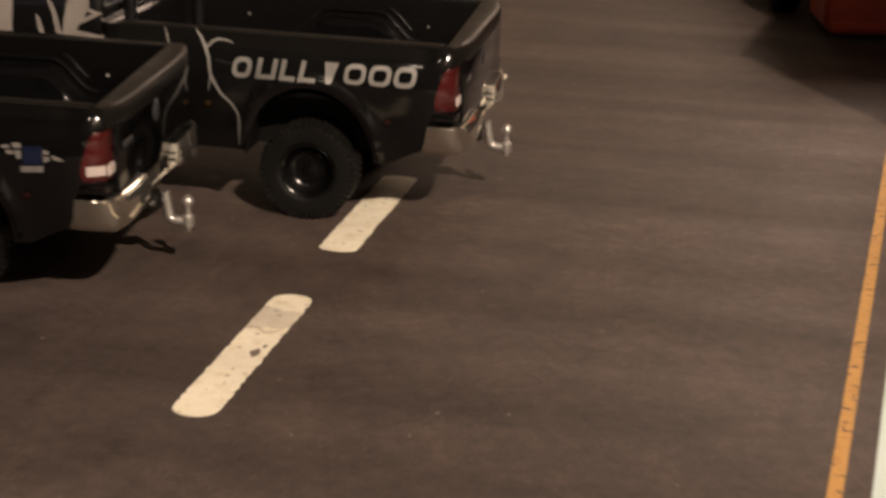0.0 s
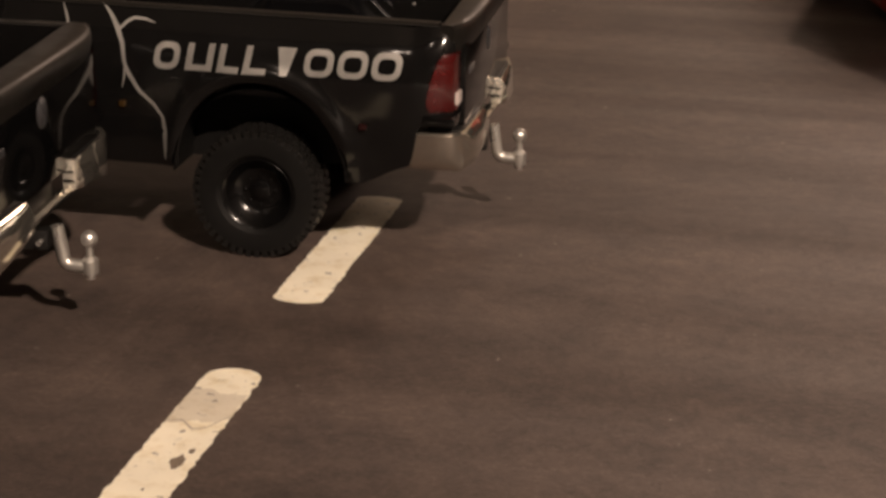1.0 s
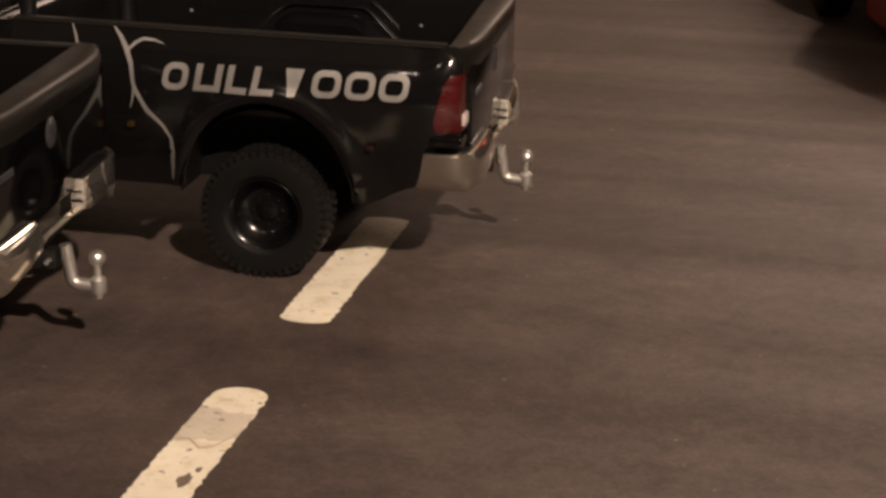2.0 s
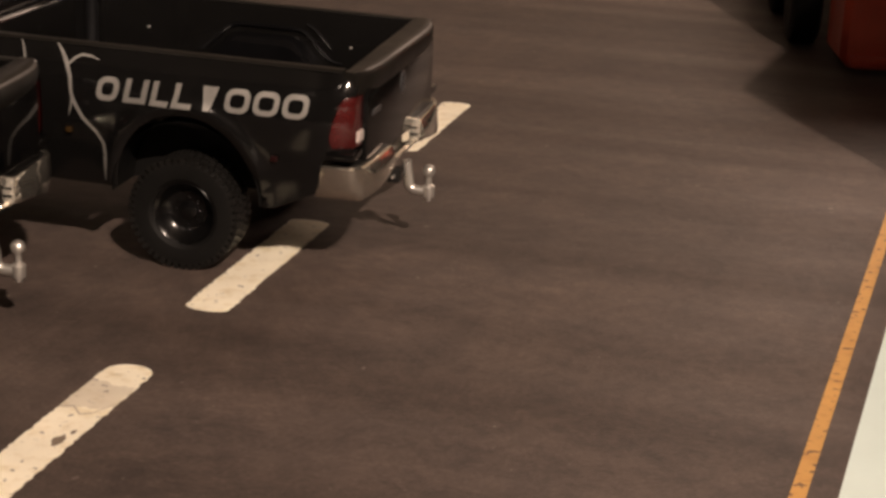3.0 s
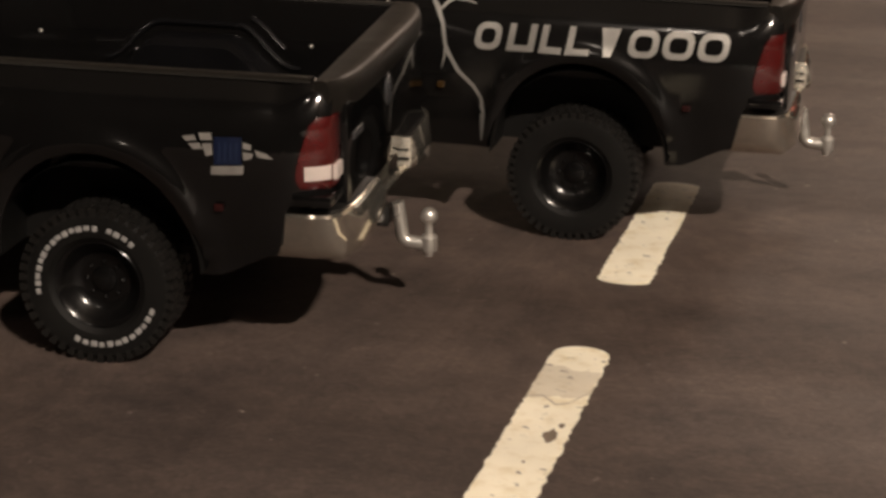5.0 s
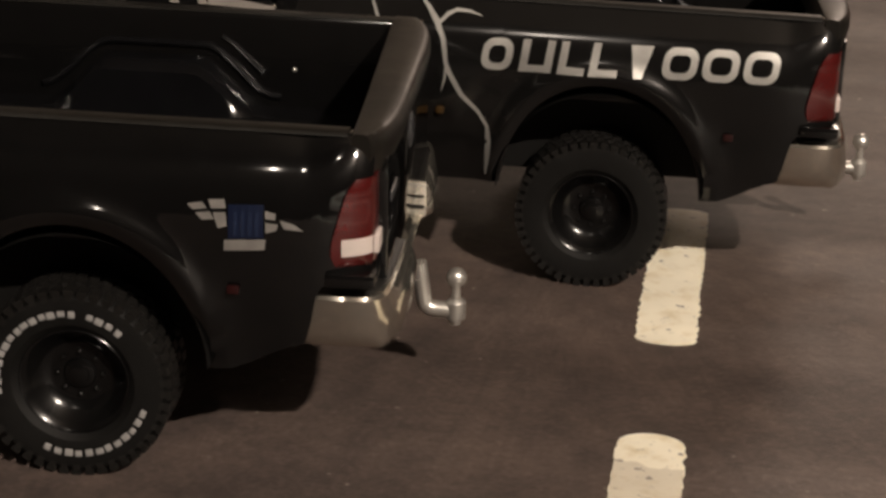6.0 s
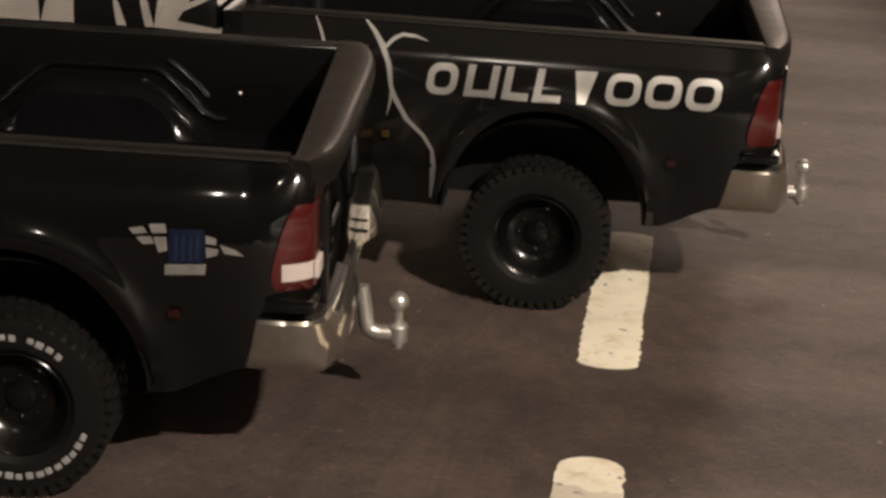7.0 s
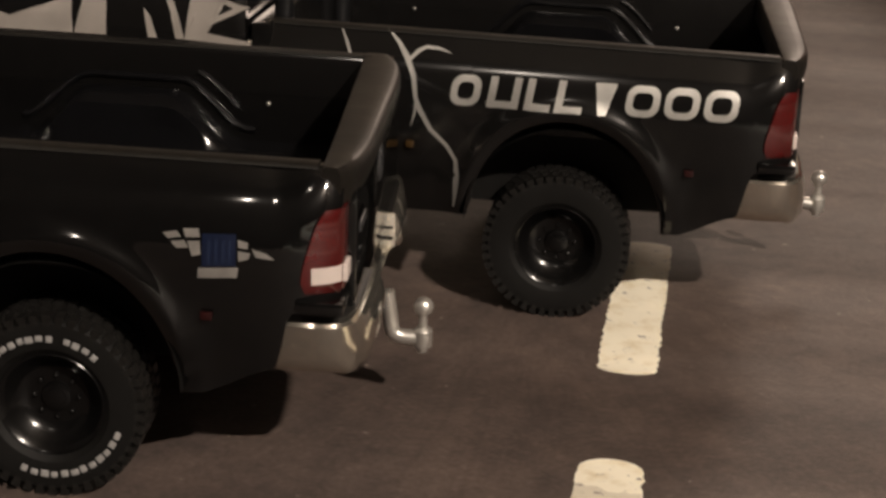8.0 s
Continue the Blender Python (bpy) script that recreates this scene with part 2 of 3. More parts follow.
# ---- setting ----
def room():
    """A plain closed room, added unseen round the table to shape reflections and fill; z = 0 is the table top."""
    def wall(name, x0, x1, y0, y1, mat, label):
        ob = finish(name, boxed(*(v / K for v in (x0, x1, y0, y1, -0.75, 2.1))), mat)
        return tagged(ob, label, "wall", kind="structure")
    # only the north wall is pale, as a reflector for caps and shoulders
    wall("wall_north", -1.7, 1.7, 1.6, 1.7, WALL, "unseen room wall, kept pale to reflect a sheen")
    wall("wall_south", -1.7, 1.7, -1.7, -1.6, DARK_WALL, "unseen room wall, kept dark to limit reflections")
    wall("wall_west", -1.7, -1.6, -1.6, 1.6, DARK_WALL, "unseen room wall, kept dark to limit reflections")
    wall("wall_east", 1.6, 1.7, -1.6, 1.6, DARK_WALL, "unseen room wall, kept dark to limit reflections")
    for name, z, cat in (("floor", -0.8, "floor"), ("ceiling", 2.1, "ceiling")):
        ob = finish(name, boxed(*(v / K for v in (-1.7, 1.7, -1.7, 1.7, z, z + 0.05))), CEILING if cat == "ceiling" else DARK_WALL)
        tagged(ob, f"plain painted room {cat} closing the place", cat, kind="structure")
    ob = finish("ground", boxed(*(v / K for v in (-0.95, 0.45, -0.75, 1.0, -0.04, -0.0012))), TABLE)
    tagged(ob, "dark brown table top under the road sheet", "table top", kind="structure")


# the yellow edge line is not quite parallel to the dashes; the sheet ends beside it
EDGE = [(-18.0, 2.958), (24.0, 5.268)]


def edge_x(y):
    return float(np.interp(y, [p[0] for p in EDGE], [p[1] for p in EDGE]))


def ribbon(a, b, y0, y1, z0, z1, step=0.25):
    """A strip along the road's edge line, from a to b beside it."""
    n = max(2, int((y1 - y0) / step))
    rows = []
    for i in range(n + 1):
        y = y0 + (y1 - y0) * i / n
        x = sum(edge_x(y + d) for d in (-0.6, -0.3, 0, 0.3, 0.6)) / 5
        xa = a if a < -5 else x + a
        rows.append([(xa, y, z0), (xa, y, z1), (x + b, y, z1), (x + b, y, z0), (xa, y, z0)])
    bm = loft(rows)
    bmesh.ops.remove_doubles(bm, verts=bm.verts, dist=1e-5)
    bmesh.ops.holes_fill(bm, edges=bm.edges)
    return bm


def road():
    sheet = finish("road", ribbon(-22.7, 0.195, -18.0, 23.9, -0.028, 0.0), ASPHALT)
    tagged(sheet, "dark brown-grey printed asphalt road sheet", "road", kind="structure")
    margin = finish("trim", ribbon(0.1945, 0.95, -18.0, 23.9, -0.028, -0.003), PALE)
    tagged(margin, "pale off-white unprinted margin of the road sheet", "sheet margin", kind="structure")
    line = finish("edge_line", ribbon(-0.014, 0.060, -18.0, 23.9, 0.0, 0.004), YELLOW_PAINT)
    tagged(line, "worn yellow painted line along the road edge", "road line", kind="structure")


def dash(x0, x1, y0, y1, round_near, round_far, label):
    """A painted dash with rounded ends and slightly uneven edges."""
    rng = random.Random(int(1000 * (y1 + 20)))
    pts = []
    w, n = (x1 - x0) / 2, 56
    ya, yb = y0 + round_near, y1 - round_far
    for i in range(9):
        a = math.pi * i / 8
        pts.append(((x0 + x1) / 2 + w * math.cos(a), y1 - (1 - math.sin(a)) * round_far))
    for i in range(1, n):
        pts.append((x0 + rng.uniform(-0.007, 0.007), yb + (ya - yb) * i / n))
    for i in range(9):
        a = math.pi + math.pi * i / 8
        pts.append(((x0 + x1) / 2 + w * math.cos(a), y0 + (1 + math.sin(a)) * round_near))
    for i in range(1, n):
        pts.append((x1 + rng.uniform(-0.007, 0.007), ya + (yb - ya) * i / n))
    ob = finish("lane_dash", slab(pts, "z", 0.0, 0.005), WHITE_PAINT)
    return tagged(ob, label, "road marking", "lane dashes", kind="structure")


room()
road()
near_dash = dash(0.357, 0.607, -4.27, -2.40, 0.10, 0.10, "worn cream-white lane dash with dark chips")
dash(0.352, 0.612, -1.53, 0.28, 0.06, 0.05, "worn cream-white lane dash partly under the pickup")
dash(0.39, 0.625, 2.2, 3.85, 0.05, 0.05, "worn cream-white lane dash behind the pickup")

for cx, cy, r, seed in ((0.539, -3.36, 0.036, 3), (0.560, -3.26, 0.014, 5), (0.492, -3.62, 0.008, 8)):
    rng = random.Random(seed)
    pts = [(cx + r * (0.55 + 0.45 * rng.random()) * math.cos(a), cy + 1.9 * r * (0.55 + 0.6 * rng.random()) * math.sin(a)) for a in (2 * math.pi * i / 11 for i in range(11))]
    part("chip", slab(pts, "z", 0.004, 0.0056), CHIP, near_dash, "dark chipped spot")
rng = random.Random(4)
xs = [0.357 + 0.25 * i / 12 for i in range(13)]
band = [(x, -2.65 - 0.04 * rng.random() - 0.15 * (x - 0.48)) for x in xs] + [(x, -2.96 - 0.04 * rng.random() + 0.25 * (x - 0.48)) for x in reversed(xs)]
part("worn_band", slab(band, "z", 0.004, 0.0054), DIRTY_PAINT, near_dash, "grey dirty worn band")
crack = [(0.358, -3.00), (0.422, -2.98), (0.492, -3.06), (0.542, -3.03), (0.606, -2.89)]
part("crack", slab([(x, y - 0.007) for x, y in crack] + [(x, y + 0.007) for x, y in reversed(crack)], "z", 0.004, 0.0057), WORN, near_dash, "thin dark crack")

# ---- pickups ----
RAIL, FLOOR_Z, BOT = 1.205, 0.82, 0.46
ARCH_X, ARCH_Z, ARCH_R = 0.045, 0.445, 0.44
BED_F = -1.36


def side_w(x, z):
    """Half width of the bed's outer skin."""
    t = (z - BOT) / 0.56
    w = 0.905 + 0.09 * math.sin(min(1, max(0, t * 1.3)) * math.pi / 2) - 0.012 * smooth_step(0.8, 1, t)
    # above a soft crease the side leans in towards the rail; the crease climbs at the rear corner
    v, soft = z - 1.038 - 0.075 * smooth_step(0.80, 1.02, x), 0.078
    w -= 0.72 * (0 if v < -soft else (v + soft) ** 2 / (4 * soft) if v < soft else v)
    d = math.hypot(x - ARCH_X, z - ARCH_Z) - ARCH_R
    w += 0.028 * math.exp(-(((d - 0.045) / 0.04) ** 2)) * (1 - smooth_step(0.98, 1.06, z))
    if x > 0.60:
        u = min(1, (x - 0.60) / 0.452)
        w -= 0.145 * (1 - max(0, 1 - u ** 2.8) ** (1 / 2.2))
    return w


def side_rows(s, x0, x1):
    xs = [x0 + (x1 - x0) * i / 36 for i in range(37)]
    arch = [ARCH_X - ARCH_R * math.cos(math.pi * i / 40) for i in range(41)]
    lo, hi = arch[0], arch[-1]
    xs = sorted([x for x in xs if x < lo - 0.01 or x > hi + 0.01] + [lo - 0.002, hi + 0.002] + arch[1:-1] + ([0.80, 0.82, 0.84, 0.86, 0.88, 0.902, 0.906, 0.92, 0.95, 0.98, 1.0, 1.02] if x1 > 0.9 else []))
    rows = []
    for x in xs:
        zb = BOT + (-0.03 + 0.10 * smooth_step(0.55, 0.81, x) + 0.20 * smooth_step(0.81, 0.875, x) if x > hi else 0.02 * smooth_step(-0.6, -1.2, x))
        if lo - 0.001 < x < hi + 0.001:
            zb = max(zb, ARCH_Z + math.sqrt(max(0, ARCH_R**2 - (x - ARCH_X) ** 2)))
        zs = [zb + (RAIL - zb) * (1 - (1 - i / 22) ** 1.35) for i in range(23)]
        rows.append([(x, s * side_w(x, z), z) for z in zs] + [(x, s * 0.858, RAIL + 0.004), (x, s * 0.81, RAIL + 0.002), (x, s * 0.795, RAIL - 0.02), (x, s * 0.79, FLOOR_Z)])
    return rows


def pickup_bed(truck, paint):
    for s in (-1, 1):
        part("bed_side", loft(side_rows(s, BED_F, 1.037)), paint, truck)
    part("bed_floor", boxed(BED_F, 0.93, -0.80, 0.80, FLOOR_Z - 0.04, FLOOR_Z), LINER, truck)
    part("bed_front", boxed(BED_F - 0.04, BED_F + 0.05, -0.93, 0.93, 0.6, RAIL + 0.003, bev=0.012), paint, truck)
    for s in (-1, 1):
        rows = [[(ARCH_X - 0.452 * math.cos(math.pi * i / 24), s * y, ARCH_Z + 0.452 * math.sin(math.pi * i / 24)) for y in (0.97, 0.93, 0.63)] for i in range(25)]
        part("wheel_well", loft(rows), RUBBER, truck)
        part("wheel_well", slab([(ARCH_X - 0.452 * math.cos(math.pi * i / 24), ARCH_Z + 0.452 * math.sin(math.pi * i / 24)) for i in range(25)], "y", s * 0.62, s * 0.63), RUBBER, truck)
        rows = []
        for i in range(25):
            x = ARCH_X - 0.56 + 1.12 * i / 24
            h = 0.20 * smooth_step(-0.56, -0.30, x - ARCH_X) * (1 - smooth_step(0.06, 0.36, x - ARCH_X))
            z = FLOOR_Z + 0.002 + h
            rows.append([(x, s * 0.795, z), (x, s * 0.66, z), (x, s * 0.615, z - min(0.035, h)), (x, s * 0.60, FLOOR_Z - 0.01)])
        part("wheel_tub", loft(rows), LINER, truck)
        # raised liner rib over the tub
        rows = []
        for i in range(25):
            x = ARCH_X - 0.60 + 1.01 * i / 24
            h = 0.20 * smooth_step(-0.60, -0.30, x - ARCH_X) * (1 - smooth_step(0.10, 0.38, x - ARCH_X))
            rows.append((x, s * 0.788, FLOOR_Z + 0.05 + h))
        part("liner_rib", tube(rows, 0.014, 8), LINER, truck)
        part("liner_rib", tube([(x + 0.05, y, z + 0.04) for x, y, z in rows[17:22]], 0.010, 8), LINER, truck)
    # stake pockets and tie-down rings
    for s in (-1, 1):
        for x in (-0.9, -0.034, 0.511):
            part("tie_down", ball((x, s * 0.788, 0.985), 0.010), STEEL, truck)
    # tailgate with a broad rounded cap
    gate = part("tailgate", boxed(0.945, 1.072, -0.765, 0.765, 0.67, 1.10, bev=0.012), paint, truck)
    pts = [(0.945, 1.06), (1.070, 1.06), (1.086, 1.09), (1.097, 1.14), (1.096, 1.178), (1.087, 1.200), (1.070, 1.211), (1.03, 1.214), (0.96, 1.215), (0.942, 1.211), (0.936, 1.20), (0.936, 1.07)]
    rows = []
    for i in range(33):
        y = -0.885 + 1.77 * i / 32
        c = 0.07 * (abs(y) / 0.885) ** 6
        rows.append([(x - c * min(1, max(0, (x - 0.94) / 0.15)) - 0.03 * y * min(1, max(0, (1.09 - x) / 0.13)), y, z) for x, z in pts + pts[:1]])
    part("gate_cap", loft(rows, True), RAIL_CAP, gate, "dull olive-black plastic cap")
    for s in (-1, 1):
        rows = []
        for i in range(25):
            x = BED_F + 0.05 + (0.95 - BED_F - 0.05) * i / 24
            rows.append([(x, s * y, RAIL + z) for y, z in ((0.80, 0.0), (0.803, 0.010), (0.82, 0.013), (0.855, 0.012), (0.869, 0.006), (0.875, -0.004))])
        part("rail_cap", loft(rows), RAIL_CAP, truck, "dull olive-black plastic rail cap")
    bm = bmesh.new()
    bmesh.ops.create_uvsphere(bm, u_segments=24, v_segments=10, radius=1, matrix=Matrix.Translation((1.072, 0, 0.985)) @ Matrix.Diagonal((0.012, 0.068, 0.072, 1)))
    part("badge", bm, BADGE_GREY, gate, "small round grey badge")
    part("badge", boxed(1.070, 1.077, -0.68, -0.50, 0.925, 0.957, bev=0.002), BADGE_GREY, gate, "small grey script bar")


def tail_lamp(truck, s, wide):
    rows = []
    for i in range(11):
        q = i / 10
        z = 0.795 + 0.280 * q
        x0 = 0.903 + 0.068 * q ** 1.4 + (0.022, 0.006, 0, 0, 0, 0, 0, 0, 0, 0.003, 0.014)[i]
        sec = [(x0, s * (side_w(x0, z) - 0.01), z)]
        for j in range(9):
            x = x0 + ((1.034 if s < 0 else 1.010) - x0) * j / 8
            sec.append((x, s * (side_w(x, z) + 0.012 - 0.008 * (i in (0, 10))), z))
        sec += [(1.044 if s < 0 else 1.014, s * 0.87, z), (1.046 if s < 0 else 1.034, s * 0.80, z), (1.040, s * 0.772, z), (0.98, s * 0.77, z), (x0, s * (side_w(x0, z) - 0.01), z)]
        rows.append(sec)
    lamp = part("tail_lamp", loft(rows, True), LENS_RED, truck, "red tail lamp lens")
    part("reverse_lens", boxed(1.0, 1.058 if s < 0 else 1.038, *sorted((s * 0.785, s * (0.885 if s < 0 else 0.84))), 0.818, 0.875, bev=0.006), LENS_WHITE, lamp, "white reversing lens")
    if wide and s < 0:
        # the white lens wraps round the corner
        rows = []
        for j in range(9):
            x = 0.945 + 0.095 * j / 8
            rows.append([(x, s * (side_w(x, z) + d), z) for z, d in ((0.825, 0.010), (0.828, 0.017), (0.88, 0.017), (0.883, 0.010))])
        part("reverse_lens", loft(rows), LENS_WHITE, lamp, "white reversing lens")
    part("lamp_sill", boxed(0.89, 1.057, *sorted((s * 0.74, s * 0.985)), 0.762, 0.812, bev=0.018), BLACK, truck)


def rear_bumper(truck):
    path = [(0.85, 0.955), (0.94, 0.962), (1.02, 0.955), (1.058, 0.935), (1.086, 0.88), (1.103, 0.75), (1.11, 0.55), (1.112, 0.42), (1.11, 0.345), (1.10, 0.325), (1.09, 0.305), (1.08, 0.25), (1.08, 0.0)]
    full = [(x, -y) for x, y in path] + [(x, y) for x, y in reversed(path[:-1])]
    rows = []
    for i, (x, y) in enumerate(full):
        dip = 0.125 * (1 - smooth_step(0.303, 0.347, abs(y)))
        a, b = full[max(0, i - 1)], full[min(len(full) - 1, i + 1)]
        t = Vector((b[0] - a[0], b[1] - a[1])).normalized()
        nx, ny = -t.y * -1, -t.x
        up, lo = 0.722 - dip, 0.508 + 0.07 * (1 - smooth_step(0.33, 0.90, abs(y)))
        lo = min(lo, up - 0.03)
        sec = [(0.05, up - 0.01), (0.012, up), (0.0, up - 0.012), (-0.006, up * 0.6 + lo * 0.4), (-0.003, up * 0.3 + lo * 0.7), (0.006, lo + 0.015), (0.03, lo), (0.05, lo + 0.01), (0.05, up - 0.01)]
        lean = 0.24 * (1 - smooth_step(0.62, 0.90, abs(y)))
        sec = [(d - lean * (up - z), z) for d, z in sec]
        tuck = 0.35 * smooth_step(0.85, 0.95, abs(y))
        rows.append([(x - d * nx - tuck * (up - z) * (0.8 if x < 0.9 else 0.2), y - d * ny - math.copysign(tuck * (up - z), y), z) for d, z in sec])
    bump = part("bumper", loft(rows, True), CHROME, truck, "polished chrome step bumper")
    for s in (-1, 1):
        pts = [(0.90, s * 0.88), (1.03, s * 0.88), (1.06, s * 0.85), (1.085, s * 0.75), (1.095, s * 0.36), (0.90, s * 0.36)]
        part("step_pad", slab(pts, "z", 0.695, 0.725), PLASTIC, bump)
    part("step_pad", boxed(0.90, 1.06, -0.345, 0.345, 0.54, 0.565), PLASTIC, bump)
    part("plate_holder", boxed(0.99, 1.03, -0.20, 0.20, 0.57, 0.69, bev=0.008), PLASTIC, bump)
    for s in (1,):
        end = part("end_plate", boxed(1.045, 1.112, *sorted((s * 0.298, s * 0.335)), 0.585, 0.728, bev=0.012), PLATE, bump, "bright chrome end plate")
        part("slot", boxed(1.052, 1.104, *sorted((s * 0.295, s * 0.302)), 0.622, 0.636), PLASTIC, end)
        part("slot", boxed(1.052, 1.104, *sorted((s * 0.295, s * 0.302)), 0.668, 0.678), PLASTIC, end)


def hitch(truck, up):
    """A cast drop hitch with its ball, set higher or lower in the receiver."""
    line = [(1.112, 0.508), (1.116, 0.48), (1.122, 0.445), (1.128, 0.41), (1.133, 0.370), (1.140, 0.340), (1.160, 0.324), (1.19, 0.320), (1.285, 0.318)]
    arm = part("hitch", tube([(x, 0, z + up) for x, z in line], 0.031, 16), STEEL, truck, "cast metal drop hitch")
    part("hitch_ball", ball((1.259, 0, 0.452 + up), 0.039), STEEL, arm)
    part("ball_stem", lathe_z([(r, z + up) for r, z in ((0.036, 0.285), (0.038, 0.292), (0.038, 0.352), (0.030, 0.362), (0.018, 0.368), (0.016, 0.41), (0.022, 0.43))], 1.259, 0), STEEL, arm)
    part("nut", lathe_z([(0.020, 0.262 + up), (0.022, 0.29 + up)], 1.259, 0), STEEL, arm)
    part("receiver", boxed(0.6, 1.08, -0.045, 0.045, 0.40, 0.49, bev=0.008), PLASTIC, truck)
    part("pin", tube([(1.05, -0.09, 0.445), (1.05, 0.09, 0.445)], 0.012, 8), STEEL, truck)


def lathe_z(profile, x, y):
    bm = lathe(profile, 20)
    bmesh.ops.transform(bm, matrix=Matrix.Translation((x, y, 0)) @ Matrix.Rotation(radians(90), 4, "X"), verts=bm.verts)
    return bm


TYRE_R, TYRE_W = 0.366, 0.30


def wheel(truck, x, s, lettered):
    """A black dished wheel with a knobbly tyre. The outer face looks along -y before the side is chosen."""
    h = TYRE_W / 2
    rim = lathe([(0.205, h * 0.9), (0.205, -h * 0.72), (0.209, -h * 0.80), (0.203, -h * 0.84), (0.194, -h * 0.80), (0.178, -h * 0.62), (0.150, -h * 0.36), (0.125, -h * 0.18), (0.10, -h * 0.14), (0.062, -h * 0.14), (0.056, -h * 0.24), (0.045, -h * 0.28), (0.0005, -h * 0.28)], 48)
    w = part("wheel", rim, WHEEL_BLACK, truck)
    prof = [(0.205, h * 0.80), (0.23, h * 0.97), (0.29, h * 1.02), (0.335, h * 0.98), (0.352, h * 0.82), (0.354, h * 0.4), (0.354, -h * 0.4), (0.352, -h * 0.82), (0.335, -h * 0.98), (0.29, -h * 1.02), (0.23, -h * 0.97), (0.205, -h * 0.80)]
    part("tyre", lathe(prof, 64, closed=True), RUBBER, w, "knobbly black off-road tyre")
    tyre = bmesh.new()
    n = 46
    for i in range(n):
        for row, (y0, y1, off) in enumerate(((-h * 1.0, -h * 0.52, 0), (-h * 0.42, 0.0, 0.5), (0.02, h * 0.46, 0.2), (h * 0.55, h * 1.0, 0.7))):
            a = 2 * math.pi * (i + off) / n
            bm0 = bmesh.new()
            box(bm0, -0.017, 0.017, y0, y1, 0.345, TYRE_R)
            if row in (0, 3):
                lug = y0 if row == 0 else y1 - 0.012
                box(bm0, -0.012, 0.012, lug, lug + 0.009, 0.325, 0.352)
            bmesh.ops.transform(bm0, matrix=Matrix.Rotation(a, 4, "Y"), verts=bm0.verts)
            me = bpy.data.meshes.new("lug")
            bm0.to_mesh(me)
            tyre.from_mesh(me)
            bm0.free()
            bpy.data.meshes.remove(me)
    tagged(part("tread", tyre, TREAD, w), kind="stuff")
    part("hub_cap", lathe([(0.040, -h * 0.26), (0.036, -h * 0.32), (0.022, -h * 0.35), (0.0005, -h * 0.355)], 24), WHEEL_BLACK, w)
    for i in range(8):
        a = 2 * math.pi * i / 8
        part("lug_nut", ball((0.085 * math.cos(a), -h * 0.18, 0.085 * math.sin(a)), 0.010), WHEEL_BLACK, w)
    if lettered:
        # raised white sidewall lettering, too small to read: plain bars
        spans = [(50, 74, 4), (88, 188, 14), (248, 338, 12)]
        for a0, a1, cnt in spans:
            for i in range(cnt):
                a = radians(a0 + (a1 - a0) * i / (cnt - 1))
                bm0 = boxed(-0.0120 - 0.003 * (i % 3), 0.0125, -h * 1.03 - 0.003, -h * 0.98, 0.262 + 0.004 * (i % 2), 0.288, bev=0.004)
                bmesh.ops.transform(bm0, matrix=Matrix.Rotation(math.pi / 2 - a, 4, "Y"), verts=bm0.verts)
                part("sidewall_mark", bm0, LETTER, w)
    w.matrix_basis = Matrix.Translation(Vector((x + 0.02, s * ((0.925 if lettered else 0.945) - 0.8 * h), 0.342 if lettered else 0.337)) * K) @ (Matrix.Identity(4) if s < 0 else Matrix.Rotation(math.pi, 4, "Z")) @ Matrix.Diagonal((0.934 if lettered else 0.92, 0.8, 0.934 if lettered else 0.92, 1))
    return w


